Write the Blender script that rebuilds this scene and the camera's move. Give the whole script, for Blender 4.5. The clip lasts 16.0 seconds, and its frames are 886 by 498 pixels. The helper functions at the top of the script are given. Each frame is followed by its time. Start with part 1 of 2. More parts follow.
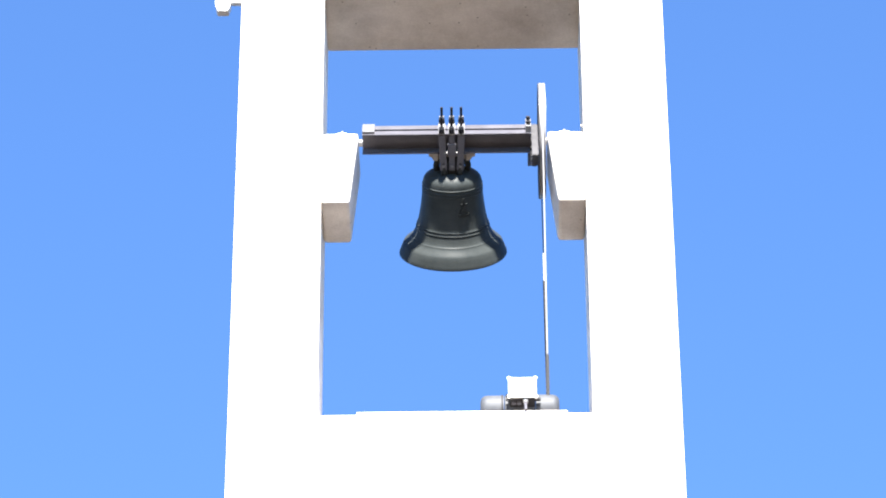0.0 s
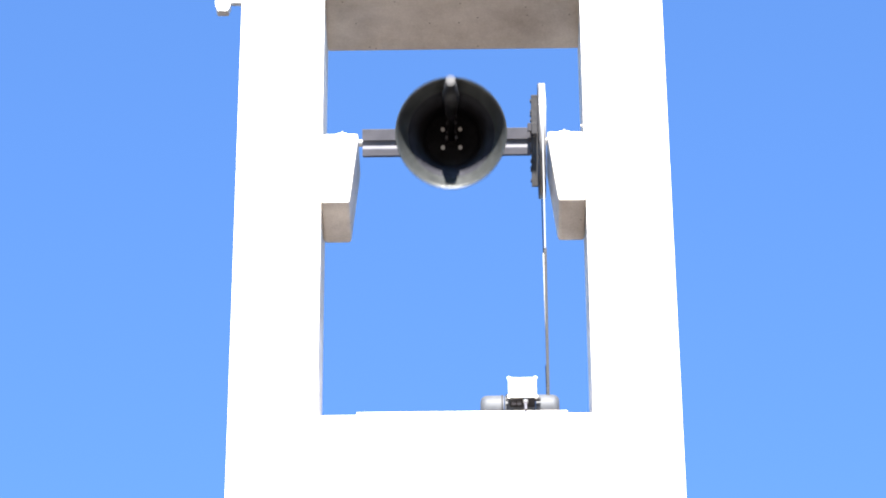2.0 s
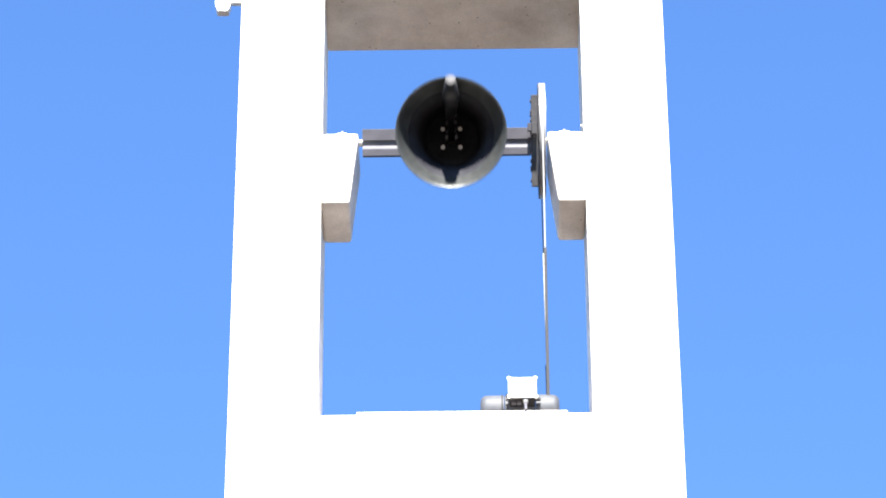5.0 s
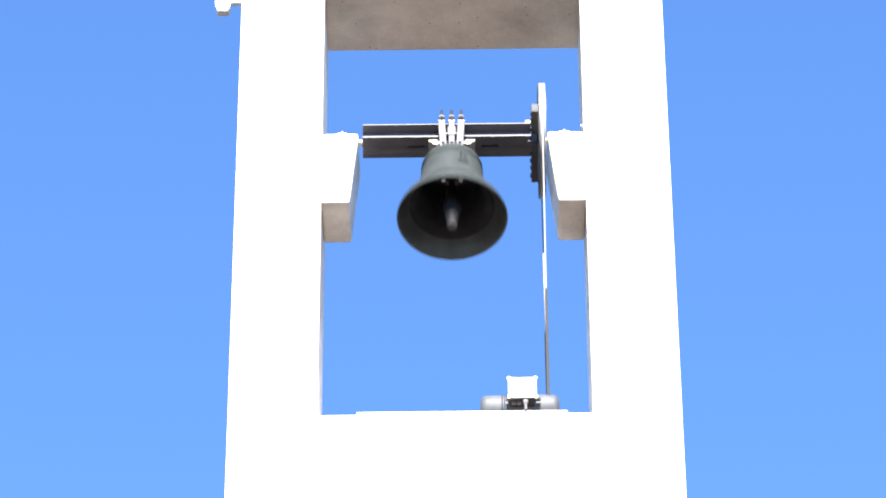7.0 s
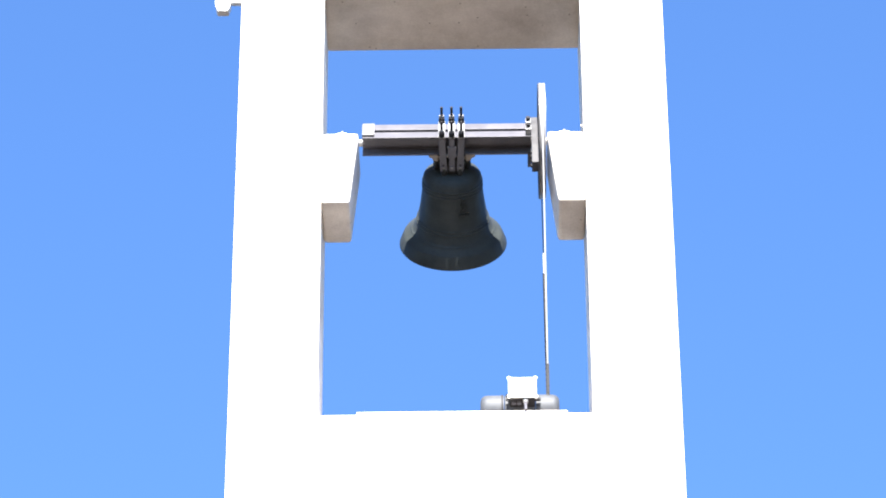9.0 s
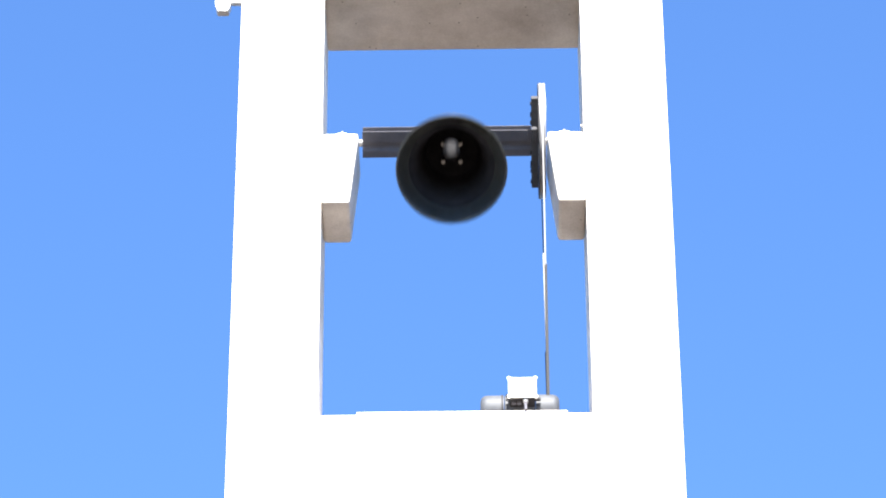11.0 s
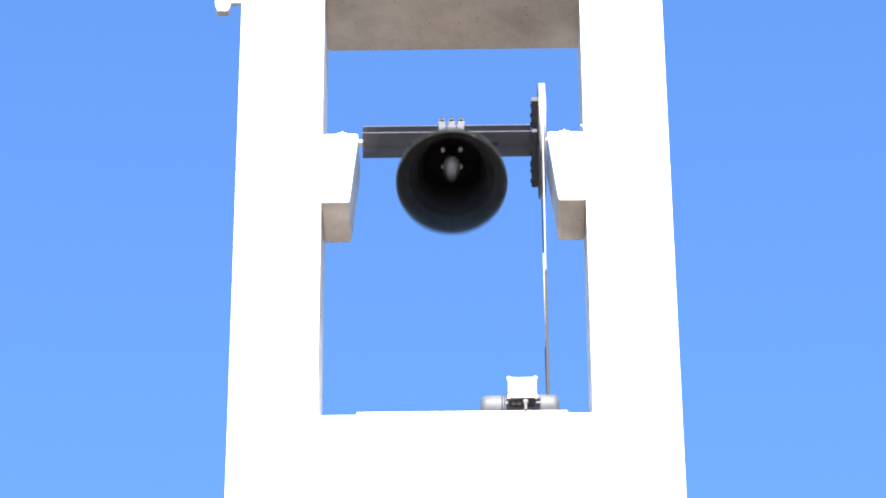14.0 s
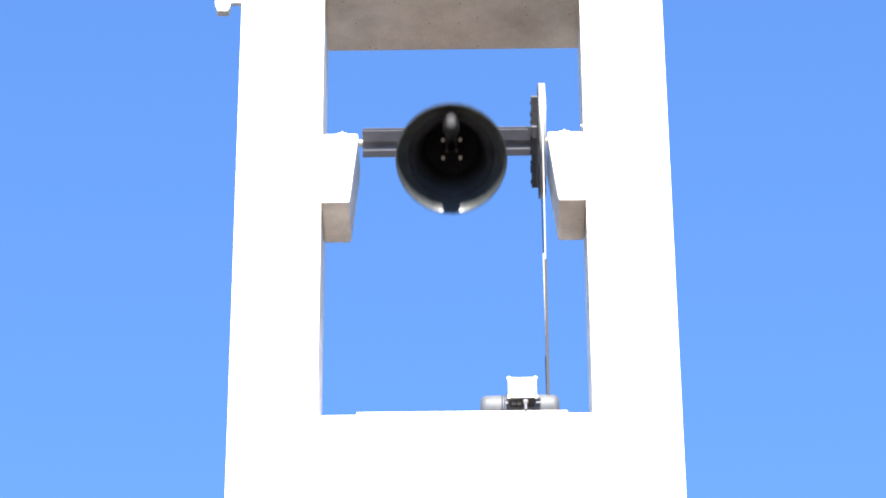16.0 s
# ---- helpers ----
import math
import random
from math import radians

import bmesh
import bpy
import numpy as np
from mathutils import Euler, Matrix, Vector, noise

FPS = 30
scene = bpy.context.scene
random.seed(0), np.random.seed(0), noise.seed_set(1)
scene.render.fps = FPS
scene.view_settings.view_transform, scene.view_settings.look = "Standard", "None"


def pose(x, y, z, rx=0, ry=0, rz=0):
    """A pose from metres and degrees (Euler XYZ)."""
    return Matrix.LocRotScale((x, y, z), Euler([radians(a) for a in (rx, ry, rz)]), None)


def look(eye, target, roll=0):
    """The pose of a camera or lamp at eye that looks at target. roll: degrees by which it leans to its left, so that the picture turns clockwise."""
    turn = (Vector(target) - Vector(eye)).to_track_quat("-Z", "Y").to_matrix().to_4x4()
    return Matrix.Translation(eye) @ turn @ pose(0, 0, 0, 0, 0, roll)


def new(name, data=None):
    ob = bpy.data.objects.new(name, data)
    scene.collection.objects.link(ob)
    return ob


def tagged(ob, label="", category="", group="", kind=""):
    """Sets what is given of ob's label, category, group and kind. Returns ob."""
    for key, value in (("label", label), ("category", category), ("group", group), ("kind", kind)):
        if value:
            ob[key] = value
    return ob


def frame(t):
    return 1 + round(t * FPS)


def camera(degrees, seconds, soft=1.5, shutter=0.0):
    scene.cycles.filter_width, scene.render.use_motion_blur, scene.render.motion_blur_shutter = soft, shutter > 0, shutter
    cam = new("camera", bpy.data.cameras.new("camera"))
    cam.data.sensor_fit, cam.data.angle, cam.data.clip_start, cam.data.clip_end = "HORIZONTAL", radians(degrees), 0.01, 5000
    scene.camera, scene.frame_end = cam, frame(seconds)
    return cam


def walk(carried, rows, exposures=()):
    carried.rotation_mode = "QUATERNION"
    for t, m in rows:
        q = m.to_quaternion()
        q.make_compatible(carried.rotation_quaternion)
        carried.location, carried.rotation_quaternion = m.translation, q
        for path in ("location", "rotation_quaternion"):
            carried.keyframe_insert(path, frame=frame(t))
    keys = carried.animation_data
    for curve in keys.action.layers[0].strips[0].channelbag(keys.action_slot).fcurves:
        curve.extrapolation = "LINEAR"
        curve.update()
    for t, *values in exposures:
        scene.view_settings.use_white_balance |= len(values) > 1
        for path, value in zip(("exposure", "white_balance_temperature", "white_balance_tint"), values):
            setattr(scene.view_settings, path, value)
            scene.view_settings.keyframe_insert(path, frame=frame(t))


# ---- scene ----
cam = camera(12.806, 16.0, soft=1.9, shutter=0.35)
EYE = (0.08696, -15.67202, 1.6)
AIM = (EYE[0] + math.sin(radians(-0.50894)) * math.cos(radians(37.0)),
       EYE[1] + math.cos(radians(-0.50894)) * math.cos(radians(37.0)),
       EYE[2] + math.sin(radians(37.0)))
STAND = look(EYE, AIM, -0.31773)
walk(cam, [(0.0, STAND), (16.0, STAND)], exposures=[(0.0, 2.533), (16.0, 2.533)])

# ---- daylight ----
SUN_UP, SUN_SIDE = 39.3, 0.8          # elevation; degrees towards +x from straight behind the camera
world = bpy.data.worlds.new("sky")
scene.world = world
world.use_nodes = True
wn = world.node_tree.nodes
wl = world.node_tree.links
sky = wn.new("ShaderNodeTexSky")
sky.sky_type = "NISHITA"
sky.sun_disc = False
sky.sun_elevation = radians(SUN_UP)
sky.sun_rotation = radians(180.0 - SUN_SIDE)
sky.altitude = 300.0
sky.air_density = 1.0
sky.dust_density = 0.0
sky.ozone_density = 3.0
clear = wn.new("ShaderNodeMix")        # deep, clear blue of the dry air
clear.data_type, clear.blend_type = "RGBA", "MULTIPLY"
clear.inputs["Factor"].default_value = 1.0
clear.inputs[7].default_value = (0.715, 0.975, 1.31, 1)
wl.new(sky.outputs["Color"], clear.inputs[6])
wl.new(clear.outputs[2], wn["Background"].inputs["Color"])
wn["Background"].inputs["Strength"].default_value = 0.05

sun = new("sun", bpy.data.lights.new("sun", "SUN"))
sun.data.energy = 5.0
sun.data.angle = radians(0.53)
sun.data.color = (1.0, 0.955, 0.89)
a, b = radians(SUN_UP), radians(SUN_SIDE)
sun.matrix_world = look((30 * math.sin(b) * math.cos(a), -30 * math.cos(b) * math.cos(a), 30 * math.sin(a) + 14), (0, 0, 14))


# ---- materials ----
def material(name, colors, scale, rough, metal=0.0, bump=0.1, fine=0.0, fine_scale=200.0, spec=0.5, pits=None, rough_var=0.1):
    """Two noises (broad and fine) run between the colours and drive the bump; pits adds small sparse dark holes."""
    mat = bpy.data.materials.new(name)
    mat.use_nodes = True
    n, l = mat.node_tree.nodes, mat.node_tree.links
    bsdf = n["Principled BSDF"]
    bsdf.inputs["Metallic"].default_value = metal
    bsdf.inputs["Specular IOR Level"].default_value = spec
    co = n.new("ShaderNodeTexCoord")
    broad = n.new("ShaderNodeTexNoise")
    broad.inputs["Scale"].default_value = scale
    broad.inputs["Detail"].default_value = 5.0
    broad.inputs["Roughness"].default_value = 0.6
    grain = n.new("ShaderNodeTexNoise")
    grain.inputs["Scale"].default_value = fine_scale
    grain.inputs["Detail"].default_value = 3.0
    for t in (broad, grain):
        l.new(co.outputs["Object"], t.inputs["Vector"])
    mix = n.new("ShaderNodeMath")
    mix.operation = "MULTIPLY_ADD"
    l.new(grain.outputs["Fac"], mix.inputs[0])
    mix.inputs[1].default_value = fine
    l.new(broad.outputs["Fac"], mix.inputs[2])
    ramp = n.new("ShaderNodeValToRGB")
    ramp.color_ramp.elements[0].position = 0.3 + fine * 0.4
    ramp.color_ramp.elements[1].position = 0.7 + fine * 0.6
    ramp.color_ramp.elements[0].color = (*colors[0], 1)
    ramp.color_ramp.elements[1].color = (*colors[1], 1)
    l.new(mix.outputs[0], ramp.inputs["Fac"])
    out = ramp.outputs["Color"]
    height = grain.outputs["Fac"]
    if pits:
        vor = n.new("ShaderNodeTexVoronoi")
        vor.inputs["Scale"].default_value = pits[0]
        vor.inputs["Randomness"].default_value = 1.0
        l.new(co.outputs["Object"], vor.inputs["Vector"])
        hole = n.new("ShaderNodeMapRange")
        hole.inputs["From Min"].default_value = pits[1]
        hole.inputs["From Max"].default_value = pits[1] * 1.8
        l.new(vor.outputs["Distance"], hole.inputs["Value"])
        dark = n.new("ShaderNodeMix")
        dark.data_type = "RGBA"
        l.new(hole.outputs["Result"], dark.inputs["Factor"])
        dark.inputs[6].default_value = (*pits[2], 1)
        l.new(out, dark.inputs[7])
        out = dark.outputs[2]
    l.new(out, bsdf.inputs["Base Color"])
    rr = n.new("ShaderNodeMapRange")
    rr.inputs["To Min"].default_value = max(rough - rough_var, 0.03)
    rr.inputs["To Max"].default_value = min(rough + rough_var, 1.0)
    l.new(broad.outputs["Fac"], rr.inputs["Value"])
    l.new(rr.outputs["Result"], bsdf.inputs["Roughness"])
    bp = n.new("ShaderNodeBump")
    bp.inputs["Strength"].default_value = bump
    bp.inputs["Distance"].default_value = 0.004
    l.new(height, bp.inputs["Height"])
    l.new(bp.outputs["Normal"], bsdf.inputs["Normal"])
    return mat


PLASTER = material("white_rendered_concrete", ((0.46, 0.41, 0.36), (0.84, 0.785, 0.725)), 2.4, 0.85, bump=0.3, fine=0.25,
                   fine_scale=90.0, spec=0.3, pits=(14.0, 0.05, (0.3, 0.26, 0.22)))
GROUND = material("worn_asphalt", ((0.0360, 0.0268, 0.0182), (0.0580, 0.0440, 0.0304)), 0.15, 0.9, bump=0.1, fine=0.3, fine_scale=8.0, spec=0.2)
BRONZE = material("patinated_bronze", ((0.0257, 0.0302, 0.0306), (0.0423, 0.0481, 0.0481)), 9.0, 0.42, metal=0.0, bump=0.06, fine=0.45, fine_scale=140.0, spec=0.07, rough_var=0.06)
SOUNDBOW = material("sunlit_lip_bronze", ((0.041, 0.0445, 0.0445), (0.077, 0.081, 0.081)), 14.0, 0.34, metal=0.5, bump=0.2, fine=0.4, fine_scale=120.0, spec=0.4)
INSIDE = material("inside_shade_bronze", ((0.0155, 0.0155, 0.0195), (0.033, 0.033, 0.039)), 12.0, 0.8, metal=0.0, bump=0.2, fine=0.4, fine_scale=90.0, spec=0.05)
# relief shade of the emblem put into the colour; crown parts use it too
DARKENED = material("darkened_bronze", ((0.0135, 0.0158, 0.0158), (0.0300, 0.0340, 0.0340)), 60.0, 0.55, metal=0.05, bump=0.2, spec=0.2)
STEEL = material("galvanised_steel", ((0.0700, 0.0685, 0.0795), (0.1020, 0.0995, 0.1140)), 9.0, 0.42, metal=0.1, spec=0.25, bump=0.05, fine=0.3, fine_scale=120.0)
BRIGHT = material("bright_zinc", ((0.1760, 0.1760, 0.1840), (0.2640, 0.2640, 0.2720)), 25.0, 0.45, metal=0.2, bump=0.04)
IRON = material("dark_iron", ((0.012, 0.0115, 0.014), (0.028, 0.027, 0.029)), 20.0, 0.65, metal=0.1, bump=0.15, spec=0.18)
PALE = material("dull_zinc", ((0.1040, 0.1040, 0.1080), (0.1520, 0.1520, 0.1576)), 25.0, 0.5, metal=0.1, bump=0.05, fine=0.2)
WOOD = material("pale_packing_wood", ((0.2250, 0.1988, 0.1688), (0.3300, 0.3000, 0.2625)), 30.0, 0.75, bump=0.3, fine=0.3)
HUBSTEEL = material("weathered_dark_steel", ((0.0450, 0.0444, 0.0480), (0.0750, 0.0738, 0.0780)), 20.0, 0.6, metal=0.0, bump=0.12, spec=0.2)
CLAPPER = material("blackened_iron", ((0.0064, 0.0064, 0.0076), (0.0144, 0.0144, 0.0160)), 25.0, 0.42, metal=0.0, bump=0.05, spec=0.22)
CHAIN = material("oiled_chain", ((0.006, 0.0065, 0.008), (0.017, 0.018, 0.021)), 60.0, 0.6, metal=0.2, bump=0.1, spec=0.3)
MOTOR = material("grey_cast_aluminium", ((0.0465, 0.0503, 0.0585), (0.0750, 0.0795, 0.0878)), 15.0, 0.62, metal=0.1, bump=0.12, spec=0.35)
BOXWHITE = material("pale_grey_enamel", ((0.66, 0.66, 0.64), (0.76, 0.76, 0.75)), 12.0, 0.5, bump=0.03)
# near white: the bounce light that the crown nuts catch is put into colour
ZINC = material("bounce_zinc", ((0.6, 0.6, 0.61), (0.74, 0.74, 0.75)), 40.0, 0.4, metal=0.2, bump=0.03)
TIP = material("glint_iron", ((0.0450, 0.0435, 0.0450), (0.0900, 0.0878, 0.0900)), 30.0, 0.5, metal=0.0, bump=0.03, spec=0.15, rough_var=0.05)
LENS = material("frosted_lens", ((0.7, 0.68, 0.64), (0.82, 0.8, 0.77)), 30.0, 0.35, bump=0.03)


# ---- mesh helpers ----
def part(name, bm, mat, parent=None, label="", smooth=False):
    me = bpy.data.meshes.new(name)
    bmesh.ops.recalc_face_normals(bm, faces=bm.faces)
    bm.to_mesh(me)
    bm.free()
    me.materials.append(mat)
    if smooth:
        me.shade_smooth()
        me.set_sharp_from_angle(angle=radians(35))
    ob = new(name, me)
    if parent:
        ob.parent = parent
    if label:
        tagged(ob, label)
    return ob


def box(x0, x1, y0, y1, z0, z1, bevel=0.0, bm=None, segs=2):
    bm = bm or bmesh.new()
    m = Matrix.LocRotScale(((x0 + x1) / 2, (y0 + y1) / 2, (z0 + z1) / 2), None, (x1 - x0, y1 - y0, z1 - z0))
    made = bmesh.ops.create_cube(bm, size=1.0, matrix=m)["verts"]
    if bevel:
        bmesh.ops.bevel(bm, geom=list({e for v in made for e in v.link_edges}), offset=bevel, segments=segs, profile=0.6, affect="EDGES")
    return bm


def rod(p0, p1, r0, r1=None, segs=20, bm=None):
    bm = bm or bmesh.new()
    p0, p1 = Vector(p0), Vector(p1)
    q = (p1 - p0).to_track_quat("Z", "Y")
    m = Matrix.LocRotScale((p0 + p1) / 2, q, None)
    bmesh.ops.create_cone(bm, cap_ends=True, segments=segs, radius1=r0, radius2=r0 if r1 is None else r1, depth=(p1 - p0).length, matrix=m)
    return bm


def lathe(profile, segs=72, axis="z", bm=None, at=(0, 0, 0)):
    """Turns (radius, height) pairs round an axis; a radius of nought closes the end."""
    bm = bm or bmesh.new()
    rings = []
    for r, h in profile:
        ring = []
        for i in range(1 if r == 0 else segs):
            t = 2 * math.pi * i / segs
            u, v = r * math.cos(t), r * math.sin(t)
            c = (u, v, h) if axis == "z" else (h, u, v)
            ring.append(bm.verts.new((c[0] + at[0], c[1] + at[1], c[2] + at[2])))
        rings.append(ring)
    for p, q in zip(rings, rings[1:]):
        for i in range(segs):
            j = (i + 1) % segs
            if len(p) == 1 and len(q) == 1:
                continue
            if len(p) == 1:
                bm.faces.new((p[0], q[i], q[j]))
            elif len(q) == 1:
                bm.faces.new((p[i], q[0], p[j]))
            else:
                bm.faces.new((p[i], q[i], q[j], p[j]))
    return bm


def prism(points, axis, a0, a1, bevel=0.0, bm=None):
    """A closed outline pushed along x or y from a0 to a1; the outline's pairs are (y, z) or (x, z)."""
    bm = bm or bmesh.new()
    at = (lambda u, v, s: (s, u, v)) if axis == "x" else (lambda u, v, s: (u, s, v))
    lo = [bm.verts.new(at(u, v, a0)) for u, v in points]
    hi = [bm.verts.new(at(u, v, a1)) for u, v in points]
    n = len(points)
    bm.faces.new(lo)
    bm.faces.new(hi[::-1])
    for i in range(n):
        bm.faces.new((lo[i], lo[(i + 1) % n], hi[(i + 1) % n], hi[i]))
    if bevel:
        bmesh.ops.recalc_face_normals(bm, faces=bm.faces)
        bmesh.ops.bevel(bm, geom=list(bm.edges), offset=bevel, segments=2, profile=0.6, affect="EDGES")
    return bm


def tube(points, r, segs=12, bm=None):
    """A round bar bent along points."""
    bm = bm or bmesh.new()
    pts = [Vector(p) for p in points]
    rings = []
    side = None
    for i, p in enumerate(pts):
        d = (pts[min(i + 1, len(pts) - 1)] - pts[max(i - 1, 0)]).normalized()
        side = (side - d * side.dot(d)).normalized() if side else d.orthogonal().normalized()
        up = d.cross(side)
        rings.append([bm.verts.new(p + r * (math.cos(2 * math.pi * k / segs) * side + math.sin(2 * math.pi * k / segs) * up)) for k in range(segs)])
    for a_, b_ in zip(rings, rings[1:]):
        for k in range(segs):
            bm.faces.new((a_[k], a_[(k + 1) % segs], b_[(k + 1) % segs], b_[k]))
    bm.faces.new(rings[0][::-1])
    bm.faces.new(rings[-1])
    return bm


def nut(name, at, axis, r, h, mat, parent, segs=6):
    at = Vector(at)
    d = {"x": Vector((1, 0, 0)), "y": Vector((0, 1, 0)), "z": Vector((0, 0, 1))}[axis]
    return part(name, rod(at - d * h / 2, at + d * h / 2, r, segs=segs), mat, parent)


# ---- ground ----
bm = bmesh.new()
bmesh.ops.create_grid(bm, x_segments=24, y_segments=24, size=2400.0)
tagged(part("ground", bm, GROUND), "worn brown-grey asphalt ground round the tower's foot", "ground", kind="structure")

# ---- bell tower ----
FRONT, BACK = 0.0, 0.5
SIDE = 1.096
OPEN_L, OPEN_R = -0.663, 0.667
SILL, HEAD = 12.415, 15.116
tower = tagged(new("bell_tower"), "white rendered concrete bell tower with an open bell stage", "tower", kind="structure")
for x0, x1 in ((-SIDE, OPEN_L), (OPEN_R, SIDE)):
    part("pillar", box(x0, x1, FRONT, BACK, 0.0, 16.0, 0.008), PLASTER, tower)
part("lower_wall", box(OPEN_L, OPEN_R, FRONT + 0.0005, BACK - 0.0005, 0.0, SILL, 0.006), PLASTER, tower)
part("lintel", box(OPEN_L, OPEN_R, FRONT + 0.0005, BACK - 0.0005, HEAD, 15.999, 0.006), PLASTER, tower)
for wall, foot, tip in ((OPEN_L + 0.001, -0.5215, -0.4775), (OPEN_R - 0.001, 0.529, 0.4785)):
    # tapered bracket that carries one bearing
    outline = [(wall, 13.713), (foot, 13.713), (tip, 14.158), (wall, 14.158)]
    part("corbel", prism(outline, "y", FRONT + 0.004, 0.347, 0.018), PLASTER, tower)
part("sill_pad", box(-0.475, 0.545, 0.03, 0.46, SILL - 0.004, 12.452, 0.006), PLASTER, tower, "low mortar pad on the sill")

part("anchor_bolt", rod((0.6665, 0.02, 14.2), (0.652, 0.02, 14.2), 0.007, segs=10), BRIGHT, tower)

# ---- swinging bell on its headstock ----
PIVOT = (0.0, 0.17, 14.2235)
SHIFT = -0.0055           # the bell hangs a little off the middle of its headstock
swing = tagged(new("church_bell"), "grey-green bronze church bell swinging under a steel headstock", "bell")
swing.location = PIVOT

# headstock: two channels back to back, open sides outwards
ZB, ZT = -0.0385, 0.069
for s in (-1, 1):
    o = [(0.010, ZB), (0.0685, ZB), (0.0685, ZB + 0.009), (0.0175, ZB + 0.016), (0.0175, ZT - 0.010), (0.0685, ZT - 0.007), (0.0685, ZT), (0.0125, ZT), (0.0125, ZT - 0.02), (0.010, ZT - 0.021)]
    if s > 0:      # slope added to the rear channel's lower edge, catching sun along the joint
        o[:2] = [(0.010, ZB + 0.0095), (0.020, ZB + 0.0062), (0.031, ZB + 0.0012), (0.036, ZB), (0.0685, ZB)]
    part("headstock_channel", prism([(s * y, z) for y, z in o], "x", -0.463, 0.401, 0.0015), STEEL, swing)
for x0, x1 in ((-0.462, -0.232), (-0.146, 0.146), (0.232, 0.4)):
    part("closing_plate", box(x0, x1, -0.0098, 0.0098, ZB + 0.0062, ZB + 0.0118), STEEL, swing)
part("end_plate", box(-0.463, -0.4, -0.058, 0.058, ZT + 0.0005, ZT + 0.014, 0.003), PALE, swing, "pale steel end plate")
for s in (-1, 1):
    part("clamp_angle", box(0.372, 0.4005, s * 0.035 - 0.022, s * 0.035 + 0.022, ZT + 0.0005, ZT + 0.036, 0.003), BRIGHT, swing)
    nut("bolt_head", (0.386, s * 0.035, ZT + 0.047), "z", 0.012, 0.014, IRON, swing)
part("clamp_wedge", prism([(-0.086, -0.104), (-0.046, -0.046), (-0.046, -0.104)], "x", 0.382, 0.4015, 0.002), STEEL, swing)
part("wedge_bracket", box(0.4025, 0.43, -0.088, -0.03, -0.106, -0.0475, 0.003), HUBSTEEL, swing)

# straps that hold the crown, each with threaded ends, nuts and a bridge plate
for x in (-0.051, 0.0, 0.049):
    mid = x == 0.0
    part("bridge_plate", box(x - 0.0175, x + 0.0175, -0.086, 0.086, ZT + 0.0005, ZT + 0.0085, 0.002), BRIGHT, swing)
    for s in (-1, 1):
        y = s * 0.0770
        w = 0.0155 if mid else 0.018
        bm = box(x - w, x + w, y - 0.007, y + 0.007, -0.125, ZT - 0.001, 0.003)
        for v in bm.verts:                      # the outer straps close in on the crown
            v.co.x -= 0.16 * x * (ZT - v.co.z) / 0.19
        part("strap", bm, STEEL, swing)
        if not mid:
            # dark bar set on the strap in place of the shaded clevis gap
            part("slot_shade", box(x * 0.86 - 0.0045, x * 0.86 + 0.0045, *sorted((y + s * 0.0035, y + s * 0.0085)), -0.124, -0.085), IRON, swing)
        if mid:
            part("strap_joint", box(x - 0.022, x + 0.022, y - 0.013, y + 0.013, -0.045, 0.02, 0.005), STEEL, swing)
        part("threaded_rod", rod((x, y, ZT + 0.012), (x, y, 0.163), 0.0068, segs=14), IRON, swing)
        nut("nut", (x, y, ZT + 0.0195), "z", 0.0175, 0.022, IRON, swing)
        nut("lock_nut", (x, y, ZT + 0.0385), "z", 0.0150, 0.014, PALE, swing)
        nut("strap_bolt", (x * 0.86, y + s * 0.012, -0.1), "y", 0.0070, 0.01, PALE, swing, 12)
for s in (-1, 1):
    o = [(s * 0.071, ZB - 0.0005), (s * 0.119, ZB - 0.0005), (s * 0.119, -0.058), (s * 0.101, -0.066), (s * 0.097, -0.080), (s * 0.071, -0.084)]
    part("packing_block", prism(o, "y", -0.054, 0.054, 0.003), WOOD, swing, "pale stepped wooden packing block")
    for x in (-0.0255, 0.0235):
        nut("cross_nut", (x, s * 0.0790, -0.031), "x", 0.0075, 0.009, PALE, swing)
    part("cross_bolt", rod((-0.07, s * 0.0790, -0.031), (0.068, s * 0.0790, -0.031), 0.005, segs=10), IRON, swing)
part("packing_block", box(-0.0695, 0.0695, -0.05, 0.05, -0.074, ZB - 0.0005, 0.003), WOOD, swing)

# bell, turned, with moulding rings
outer = [(0.0, -0.149), (0.08, -0.150), (0.105, -0.154), (0.125, -0.163), (0.145, -0.177), (0.1535, -0.190), (0.157, -0.203),
         (0.1585, -0.214), (0.1620, -0.217), (0.1620, -0.220), (0.1595, -0.223), (0.1595, -0.231), (0.1628, -0.234), (0.1628, -0.237), (0.1602, -0.240),
         (0.1606, -0.248), (0.1630, -0.250), (0.1630, -0.252), (0.1610, -0.254),
         (0.1625, -0.285), (0.1655, -0.32), (0.1695, -0.355), (0.1745, -0.39), (0.1805, -0.42), (0.1830, -0.430), (0.1865, -0.433), (0.1870, -0.436), (0.1850, -0.439),
         (0.1880, -0.447), (0.1910, -0.449), (0.1915, -0.452), (0.1895, -0.455), (0.1975, -0.476), (0.2065, -0.494), (0.2120, -0.501), (0.2160, -0.503), (0.2170, -0.506),
         (0.2240, -0.514), (0.2360, -0.524), (0.2475, -0.533), (0.2530, -0.538), (0.2575, -0.544), (0.2660, -0.565), (0.2735, -0.584), (0.2785, -0.597), (0.2790, -0.602), (0.2770, -0.605)]
outer = [(r * (1.0 - 0.04 * min(max((z + 0.45) / 0.25, 0.0), 1.0)), z) for r, z in outer]
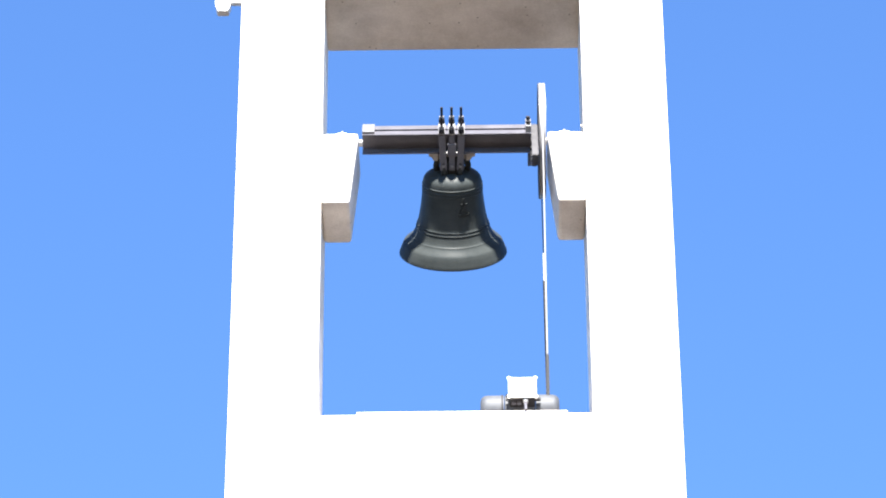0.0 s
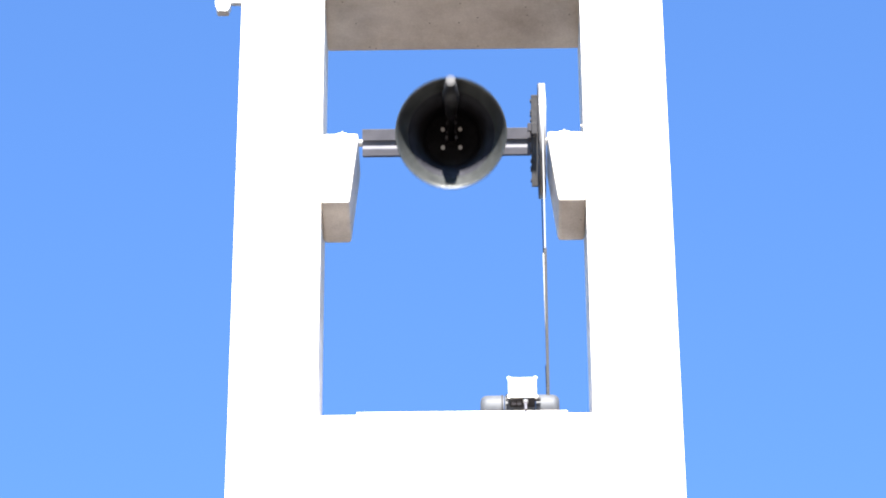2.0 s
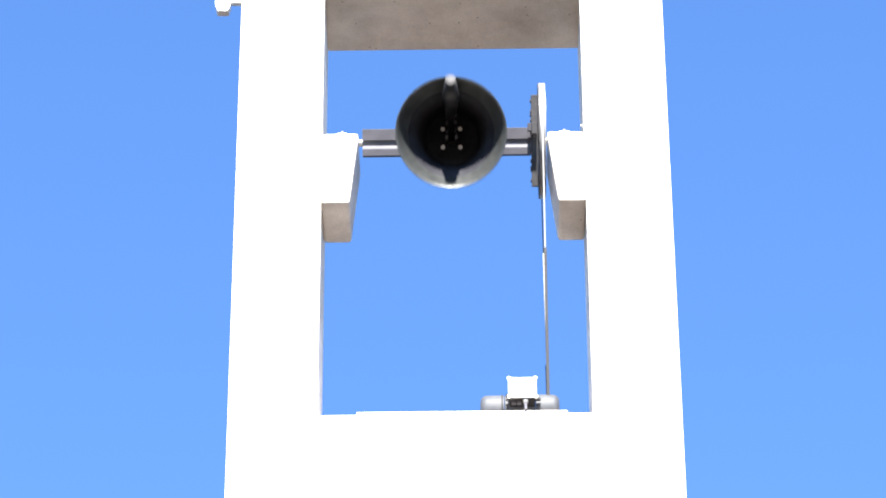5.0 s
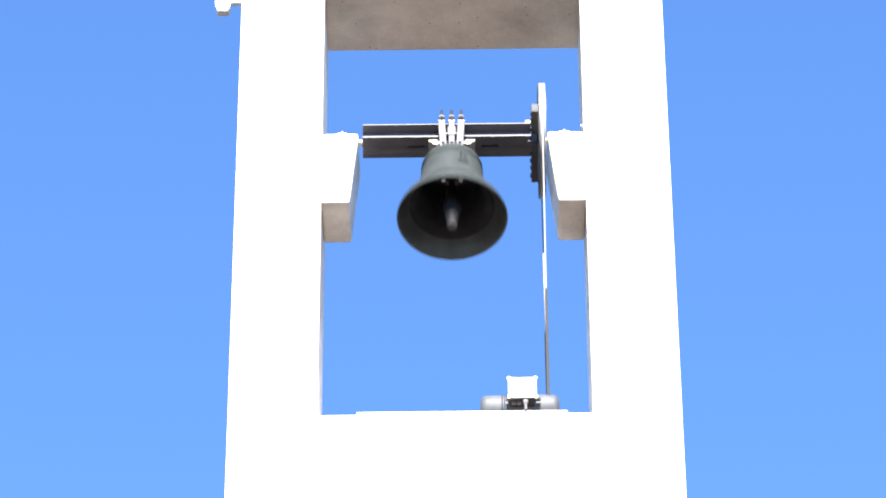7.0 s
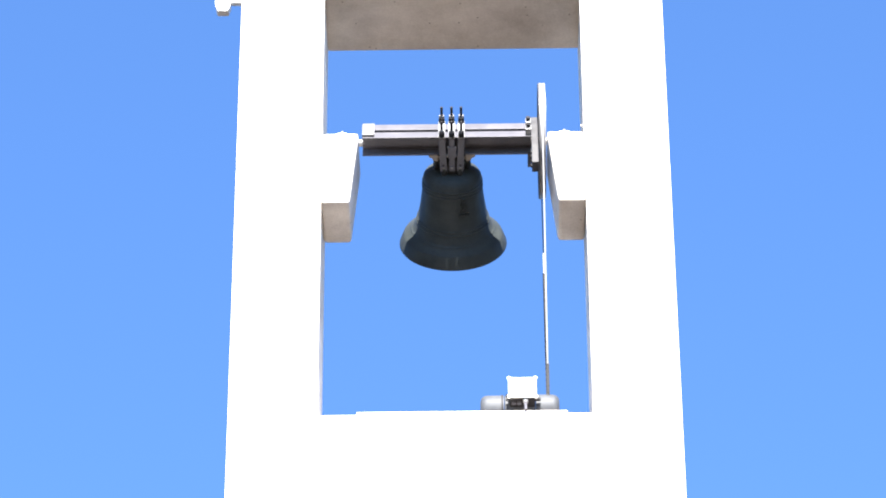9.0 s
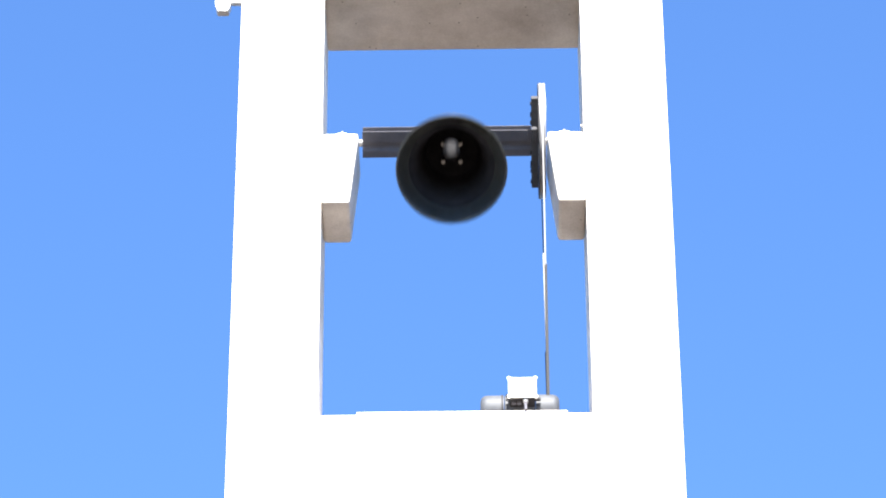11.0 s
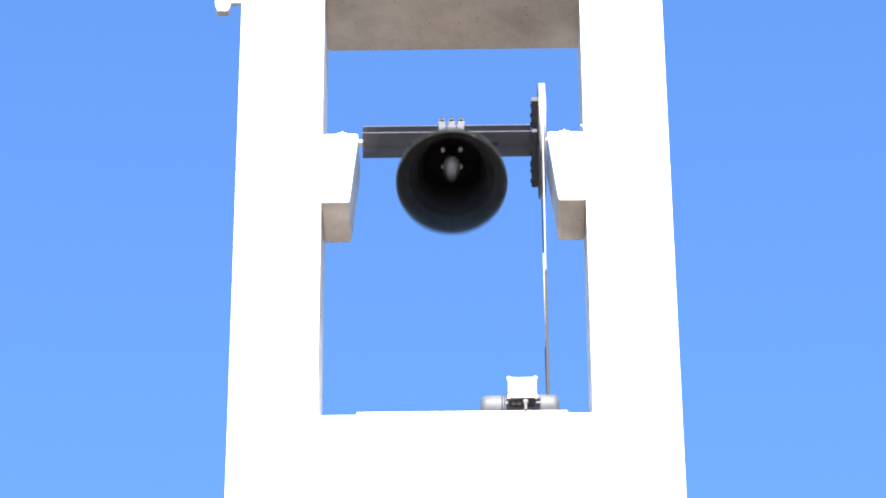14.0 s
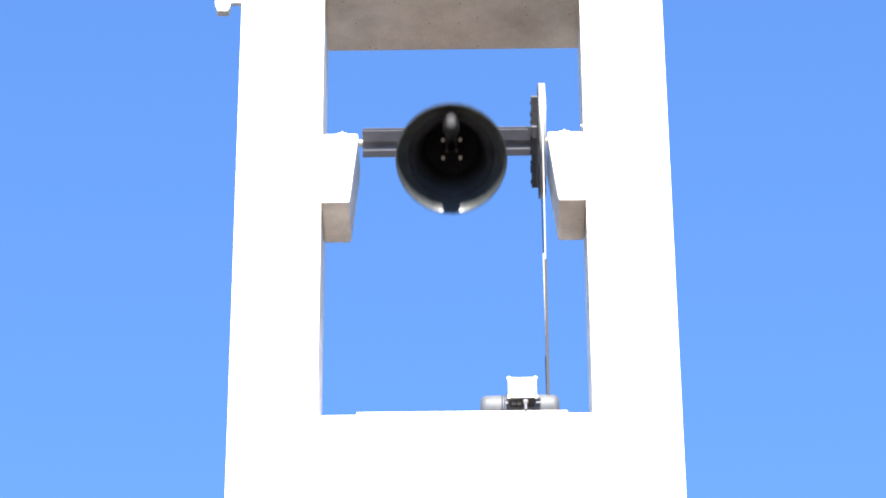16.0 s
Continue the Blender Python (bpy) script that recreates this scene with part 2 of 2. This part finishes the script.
inner = [(0.2735, -0.6045), (0.2695, -0.601), (0.257, -0.582), (0.240, -0.553), (0.216, -0.513), (0.193, -0.485), (0.176, -0.44), (0.162, -0.39), (0.152, -0.33),
         (0.147, -0.27), (0.143, -0.225), (0.130, -0.195), (0.10, -0.180), (0.0, -0.178)]
bell = part("bell", lathe(outer + inner, 96), BRONZE, swing, "grey-green patinated bronze bell", smooth=True)

bell.data.materials.append(SOUNDBOW)      # the inner lip, its colour lightened for the sun that falls on it
bell.data.materials.append(INSIDE)        # the hollow, its colour darkened for the shade inside the bell
for poly in bell.data.polygons:
    if len(outer) - 1 <= poly.index // 96 < len(outer) + 4:
        poly.material_index = 1
    elif poly.index // 96 >= len(outer) + 4:
        poly.material_index = 2

# relief emblem with a short line of cast marks below it
turn = radians(21)


def on_waist(bm, z, r, lift=0.0):
    bmesh.ops.transform(bm, matrix=Matrix.Rotation(turn, 4, "Z") @ Matrix.Translation((0, -r - lift, z)), verts=bm.verts)
    return bm


bm = box(-0.005, 0.005, -0.004, 0.006, -0.006, 0.028, 0.002)
box(-0.013, 0.013, -0.004, 0.006, 0.008, 0.015, 0.002, bm)
rod((0, -0.003, 0.030), (0, 0.006, 0.030), 0.007, segs=12, bm=bm)
prism([(-0.017, -0.018), (0.017, -0.018), (0.006, 0.0), (-0.006, 0.0)], "y", -0.004, 0.006, 0.0, bm)
bmesh.ops.scale(bm, vec=(1.3, 1.0, 1.3), verts=bm.verts)
part("relief_emblem", on_waist(bm, -0.3, 0.1625), DARKENED, bell, "raised cast emblem on the waist")
bm = bmesh.new()
for i in range(4):
    box(-0.028 + i * 0.0145, -0.0175 + i * 0.0145, -0.003, 0.007, -0.007, 0.007, 0.0, bm)
part("relief_marks", on_waist(bm, -0.343, 0.1675), DARKENED, bell, "row of worn raised marks")

# crown loops
for i in range(6):
    t = radians(60 * i + 0)
    c, s_ = math.cos(t), math.sin(t)
    path = []
    for k in range(11):
        u = math.pi * k / 10
        r = 0.055 + 0.024 * math.sin(u) + 0.012 * math.cos(u)
        path.append((r * c, r * s_, -0.112 - 0.04 * math.cos(u) * 1.0))
    part("crown_loop", tube(path, 0.0165, 10), DARKENED, bell, smooth=True)
part("crown_post", rod((0, 0, -0.155), (0, 0, -0.071), 0.066, 0.06, 24), DARKENED, bell, smooth=True)

# fixings inside the crown and the clapper's hanger
for x in (-0.044, 0.044):
    for y in (-0.046, 0.046):
        part("crown_stud", rod((x, y, -0.179), (x, y, -0.25), 0.0075, segs=10), IRON, swing)
        nut("crown_nut", (x, y, -0.2405), "z", 0.0118, 0.024, ZINC, swing)
part("hanger", box(-0.02, 0.02, -0.03, 0.03, -0.205, -0.177, 0.004), IRON, swing)

for x in (-0.0245, 0.0245):
    part("hanger_bar", box(x - 0.006, x + 0.006, -0.012, 0.012, -0.305, -0.178, 0.003), STEEL, swing)
    nut("hanger_nut", (x, 0, -0.309), "z", 0.0085, 0.012, STEEL, swing)

# clapper, turned, hung on the hanger
CLAP = -0.195
clapper = part("clapper", lathe([(0, 0.012), (0.012, 0.010), (0.018, 0.0), (0.017, -0.03), (0.017, -0.22), (0.022, -0.25), (0.031, -0.28), (0.033, -0.35), (0.039, -0.385), (0.0435, -0.41),
                                 (0.0435, -0.455), (0.038, -0.478), (0.028, -0.492), (0.026, -0.506), (0.026, -0.513), (0.033, -0.515), (0.033, -0.536), (0.027, -0.538), (0.027, -0.572), (0.0265, -0.585), (0, -0.586)], 24),
               CLAPPER, swing, "dark iron clapper", smooth=True)
clapper.location = (SHIFT, 0, CLAP)
for z in (-0.06, -0.15, -0.235):
    part("clamp_bar", box(-0.0285, 0.0285, -0.011, 0.011, z - 0.012, z + 0.012, 0.003), IRON, clapper)
    for x in (-0.0215, 0.0215):
        nut("clamp_bolt", (x, 0, z - 0.015), "z", 0.0075, 0.012, STEEL, clapper)
# paler than the clapper: the sunlit glint on its end is put into colour
part("glint_disc", rod((0, 0, -0.5865), (0, 0, -0.591), 0.025, 0.023, 20), TIP, clapper, "pale end disc coloured for the sunlit glint")

for ob in list(swing.children):
    if ob.name.split(".")[0] in ("bell", "strap", "strap_joint", "strap_bolt", "slot_shade", "bridge_plate", "threaded_rod", "nut", "lock_nut", "packing_block", "crown_nut", "crown_stud", "hanger", "hanger_bar", "hanger_nut", "cross_nut", "cross_bolt"):
        ob.location.x = SHIFT

# wheel with its hub plate and axle
WX0, WX1, WR = 0.4435, 0.4725, 0.2985
part("wheel_rim", lathe([(WR - 0.034, WX0), (WR, WX0), (WR, WX0 + 0.009), (WR - 0.003, WX0 + 0.0105), (WR - 0.003, WX1 - 0.0105), (WR, WX1 - 0.009), (WR, WX1), (WR - 0.034, WX1), (WR - 0.034, WX0)], 96, "x"),
     BRIGHT, swing, "pale galvanised wheel rim", smooth=True)
for i in range(4):
    t = radians(45 + 90 * i)
    bm = box(WX0 + 0.008, WX1 - 0.008, -0.017, 0.017, 0.05, WR - 0.033, 0.002)
    bmesh.ops.rotate(bm, cent=(0, 0, 0), matrix=Matrix.Rotation(t, 3, "X"), verts=bm.verts)
    part("spoke", bm, STEEL, swing)
# added ring, coloured dark for the shade on the rim's left side
part("side_shade_ring", lathe([(WR - 0.04, 0.4375), (WR - 0.0015, 0.4375), (WR - 0.0015, WX0 - 0.0005), (WR - 0.04, WX0 - 0.0005), (WR - 0.04, 0.4375)], 96, "x"), HUBSTEEL, swing, "dark ring added for the rim's shaded side")
part("wheel_hub", rod((WX0 + 0.004, 0, 0), (WX1 - 0.004, 0, 0), 0.07, segs=32), STEEL, swing)
o = [(-0.235, -0.047), (0.235, -0.047), (0.235, 0.012), (0.11, 0.045), (-0.11, 0.045), (-0.235, 0.012)]
part("hub_plate", prism(o, "x", 0.402, 0.4365, 0.003), HUBSTEEL, swing, "dark steel hub plate")
for y, z in ((-0.205, -0.028), (-0.15, -0.028), (-0.135, 0.012), (-0.105, -0.03), (-0.05, -0.036), (0.05, -0.036), (0.105, -0.03), (0.135, 0.012), (0.15, -0.028), (0.205, -0.028)):
    nut("hub_bolt", (0.3995, y, z), "x", 0.011, 0.006, IRON, swing)
part("axle", rod((0.40, 0, 0), (0.615, 0, 0), 0.019), BRIGHT, swing)
part("axle", rod((-0.615, 0, 0), (-0.462, 0, 0), 0.019), BRIGHT, swing)


# ---- bearings on the corbels ----
def bearing(x):
    ob = tagged(new("pillow_block_bearing"), "pale grey pillow block bearing bolted on a corbel", "bearing", "axle bearings")
    ob.location = (x, PIVOT[1], 14.158)
    part("base", box(-0.026, 0.026, -0.1, 0.1, 0.0, 0.024, 0.004), BOXWHITE, ob)
    part("housing", lathe([(0.0195, -0.03), (0.046, -0.03), (0.053, -0.022), (0.053, 0.022), (0.046, 0.03), (0.0195, 0.03), (0.0195, -0.03)], 32, "x", at=(0, 0, 0.0655)), BOXWHITE, ob, smooth=True)
    for y in (-0.078, 0.078):
        nut("bolt", (0, y, 0.033), "z", 0.013, 0.018, BRIGHT, ob)
    part("grease_nipple", rod((0, -0.01, 0.114), (0, -0.01, 0.132), 0.009, 0.007, 10), BRIGHT, ob)
    return ob


bearing(-0.568)
bearing(0.572)

# ---- gear motor on the sill ----
MZ, MY, MR = 12.545, 0.17, 0.075
motor = tagged(new("gear_motor"), "grey electric gear motor standing on the white sill", "motor")
motor.location = (0.317, MY, 12.452)
mz = MZ - 12.452
part("stator", lathe([(0, -0.075), (MR - 0.004, -0.075), (MR, -0.071), (MR, 0.071), (MR - 0.004, 0.075), (0, 0.075)], 40, "x", at=(0, 0, mz)), MOTOR, motor, smooth=True)
part("fan_cowl", lathe([(0, -0.193), (0.048, -0.192), (0.064, -0.186), (0.073, -0.174), (0.076, -0.16), (0.076, -0.078), (0, -0.078)], 40, "x", at=(0, 0, mz)), MOTOR, motor, "smooth rounded fan cowl", smooth=True)
part("cowl_band", lathe([(0.0765, -0.09), (0.079, -0.09), (0.079, -0.083), (0.0765, -0.083), (0.0765, -0.09)], 40, "x", at=(0, 0, mz)), IRON, motor)
part("gear_case", lathe([(0, 0.078), (0.077, 0.078), (0.079, 0.09), (0.079, 0.152), (0, 0.152)], 40, "x", at=(0, 0, mz)), MOTOR, motor, smooth=True)
part("end_bell", lathe([(0, 0.1525), (0.078, 0.1525), (0.078, 0.165), (0.071, 0.181), (0.055, 0.191), (0, 0.193)], 40, "x", at=(0, 0, mz)), MOTOR, motor, smooth=True)
for i in range(13):
    t = radians(-30 + 20 * i)
    bm = box(-0.068, 0.068, -0.0018, 0.0018, MR - 0.002, MR + 0.008)
    bmesh.ops.rotate(bm, cent=(0, 0, 0), matrix=Matrix.Rotation(t - radians(90), 3, "X"), verts=bm.verts)
    bmesh.ops.translate(bm, vec=(0, 0, mz), verts=bm.verts)
    part("cooling_fin", bm, MOTOR, motor)
for x in (-0.06, 0.1):
    part("foot", box(x - 0.022, x + 0.022, -0.085, 0.085, 0.0, 0.03, 0.004), MOTOR, motor)
tb = part("terminal_box", box(-0.05, 0.073, -0.149, -0.03, mz - 0.026, mz + 0.08, 0.006), IRON, motor, "dark terminal box behind a white cover")
part("cover", box(-0.057, 0.080, -0.162, -0.1495, mz - 0.029, mz + 0.087, 0.006), BOXWHITE, tb, "white enamelled cover")
for x in (-0.054, 0.077):
    for z in (-0.025, 0.084):
        part("screw_lug", rod((x, -0.164, mz + z), (x, -0.15, mz + z), 0.0075, segs=14), BOXWHITE, tb)
part("cable_gland", rod((0.026, -0.139, mz - 0.0255), (0.026, -0.139, mz - 0.046), 0.0125, segs=8), BRIGHT, tb)
part("cable", tube([(0.026, -0.139, mz - 0.042), (0.026, -0.145, mz - 0.06), (0.026, -0.152, mz - 0.075), (0.026, -0.154, mz - 0.1)], 0.0075, 10), STEEL, tb)
for x in (-0.03, -0.005):
    part("blanking_plug", rod((x, -0.11, mz - 0.0255), (x, -0.11, mz - 0.034), 0.011, segs=14), STEEL, tb)
part("side_gland", rod((0.0735, -0.1, mz - 0.002), (0.1, -0.1, mz - 0.002), 0.009, segs=10), IRON, tb)
part("side_gland", rod((-0.0505, -0.1, mz - 0.002), (-0.066, -0.1, mz - 0.002), 0.009, segs=10), IRON, tb)

# ---- chain drive between wheel and motor ----
CX = 0.4555
drive = tagged(new("drive_chain"), "steel strap and roller chain from wheel to motor sprocket", "chain")
drive.location = (CX, PIVOT[1], PIVOT[2])
low = MZ - PIVOT[2]
runs = []
for s in (-1, 1):
    top, end = Vector((0, s * (WR + 0.001), 0)), Vector((0, s * 0.052, low))
    d = (end - top).normalized()
    part("strap", box(-0.0029, 0.0029, -0.0025, 0.0025, -(end - top).length, 0.0), PALE, drive, "thin bright steel strap").matrix_basis = Matrix.LocRotScale(top, (-d).to_track_quat("Z", "Y"), None)
    n = 56
    bm = box(-0.0044, 0.0044, -0.0036, 0.0036, -n * 0.019, -0.002)
    for i in range(n):
        z = -0.0095 - i * 0.019
        for x in (-0.0048, 0.0048) if i % 2 else (-0.0064, 0.0064):
            box(x - 0.0008, x + 0.0008, -0.0055, 0.0055, z - 0.0125, z + 0.0125, 0, bm)
        rod((-0.007, 0, z), (0.007, 0, z), 0.0048, segs=8, bm=bm)
    run = part("roller_chain", bm, CHAIN, drive, "dark roller chain")
    runs.append((run, top, d, s))

# ---- floodlight beside the tower ----
lamp = tagged(new("floodlight"), "small white floodlight on an arm beside the tower", "floodlight")
lamp.location = (-1.195, 0.06, 15.0)
part("housing", prism([(-0.031, 0.0), (0.031, 0.0), (0.040, 0.035), (0.040, 0.15), (-0.040, 0.15), (-0.040, 0.035)], "y", -0.05, 0.004, 0.004), BOXWHITE, lamp)
part("lens", box(-0.027, 0.027, -0.046, 0.0, -0.006, 0.0, 0.002), LENS, lamp, "grey frosted lens")
part("arm", box(0.0405, 0.099, -0.03, 0.0, 0.062, 0.09, 0.004), BOXWHITE, lamp)


# ---- movement ----
PERIOD, TOP_TIME, AMP = 1.5186, 0.6, 68.5


# the ringing runs a little unevenly: seconds by which it is ahead at some times
AHEAD = ((0.0, -0.02), (0.5, -0.0105), (1.0, -0.0205), (1.5, -0.008), (2.0, -0.0337), (2.5, 0.0), (3.0, 0.003), (3.5, -0.0171), (4.0, 0.0152), (6.5, -0.0128), (7.0, 0.0116), (8.0, 0.0064), (8.5, -0.0103), (11.5, -0.0086), (12.5, -0.0115), (13.0, 0.0049), (14.0, 0.0036), (14.5, -0.0185), (15.5, -0.021), (16.0, 0.0023))


def uneven(t):
    for (t0, a0), (t1, a1) in zip(AHEAD, AHEAD[1:]):
        if t <= t1:
            u = (t - t0) / (t1 - t0)
            return t + a0 + (a1 - a0) * u * u * (3 - 2 * u)
    return t + AHEAD[-1][1]


def swing_angle(t):
    """Degrees by which the bell's mouth leans towards the camera."""
    p = 2 * math.pi * (uneven(t) - TOP_TIME) / PERIOD
    return AMP * (1.0076 * math.cos(p) - 0.0076 * math.cos(3 * p))


LEAN = ((0.0, 26), (0.115, 26), (0.141, 21), (0.17, 17), (0.2, 11), (0.25, 9), (0.303, -1), (0.394, -12), (0.47, -22), (0.55, -23), (0.65, -20), (0.728, -17), (0.798, 5.5),
        (0.828, 11), (0.878, 21), (0.905, 26), (1.0, 26))


def clapper_angle(t):
    """Degrees by which the clapper leans ahead of the bell: it lies on one lip, flies over and lies on the other."""
    p = ((uneven(t) - TOP_TIME) / PERIOD) % 1.0
    for (p0, a0), (p1, a1) in zip(LEAN, LEAN[1:]):
        if p <= p1:
            return a0 + (a1 - a0) * (p - p0) / (p1 - p0)
    return LEAN[0][1]


def motions():
    times = [i / 30 for i in range(0, 481)]
    walk(swing, [(t, pose(*PIVOT, -swing_angle(t))) for t in times])
    walk(clapper, [(t, pose(SHIFT, 0, CLAP, -clapper_angle(t))) for t in times])
    for run, top, d, s in runs:
        q = (-d).to_track_quat("Z", "Y")
        walk(run, [(t, Matrix.LocRotScale(top + d * (1.089 - 0.029 * s + s * (radians(swing_angle(t)) * WR * 1.0)), q, None)) for t in times])


motions()
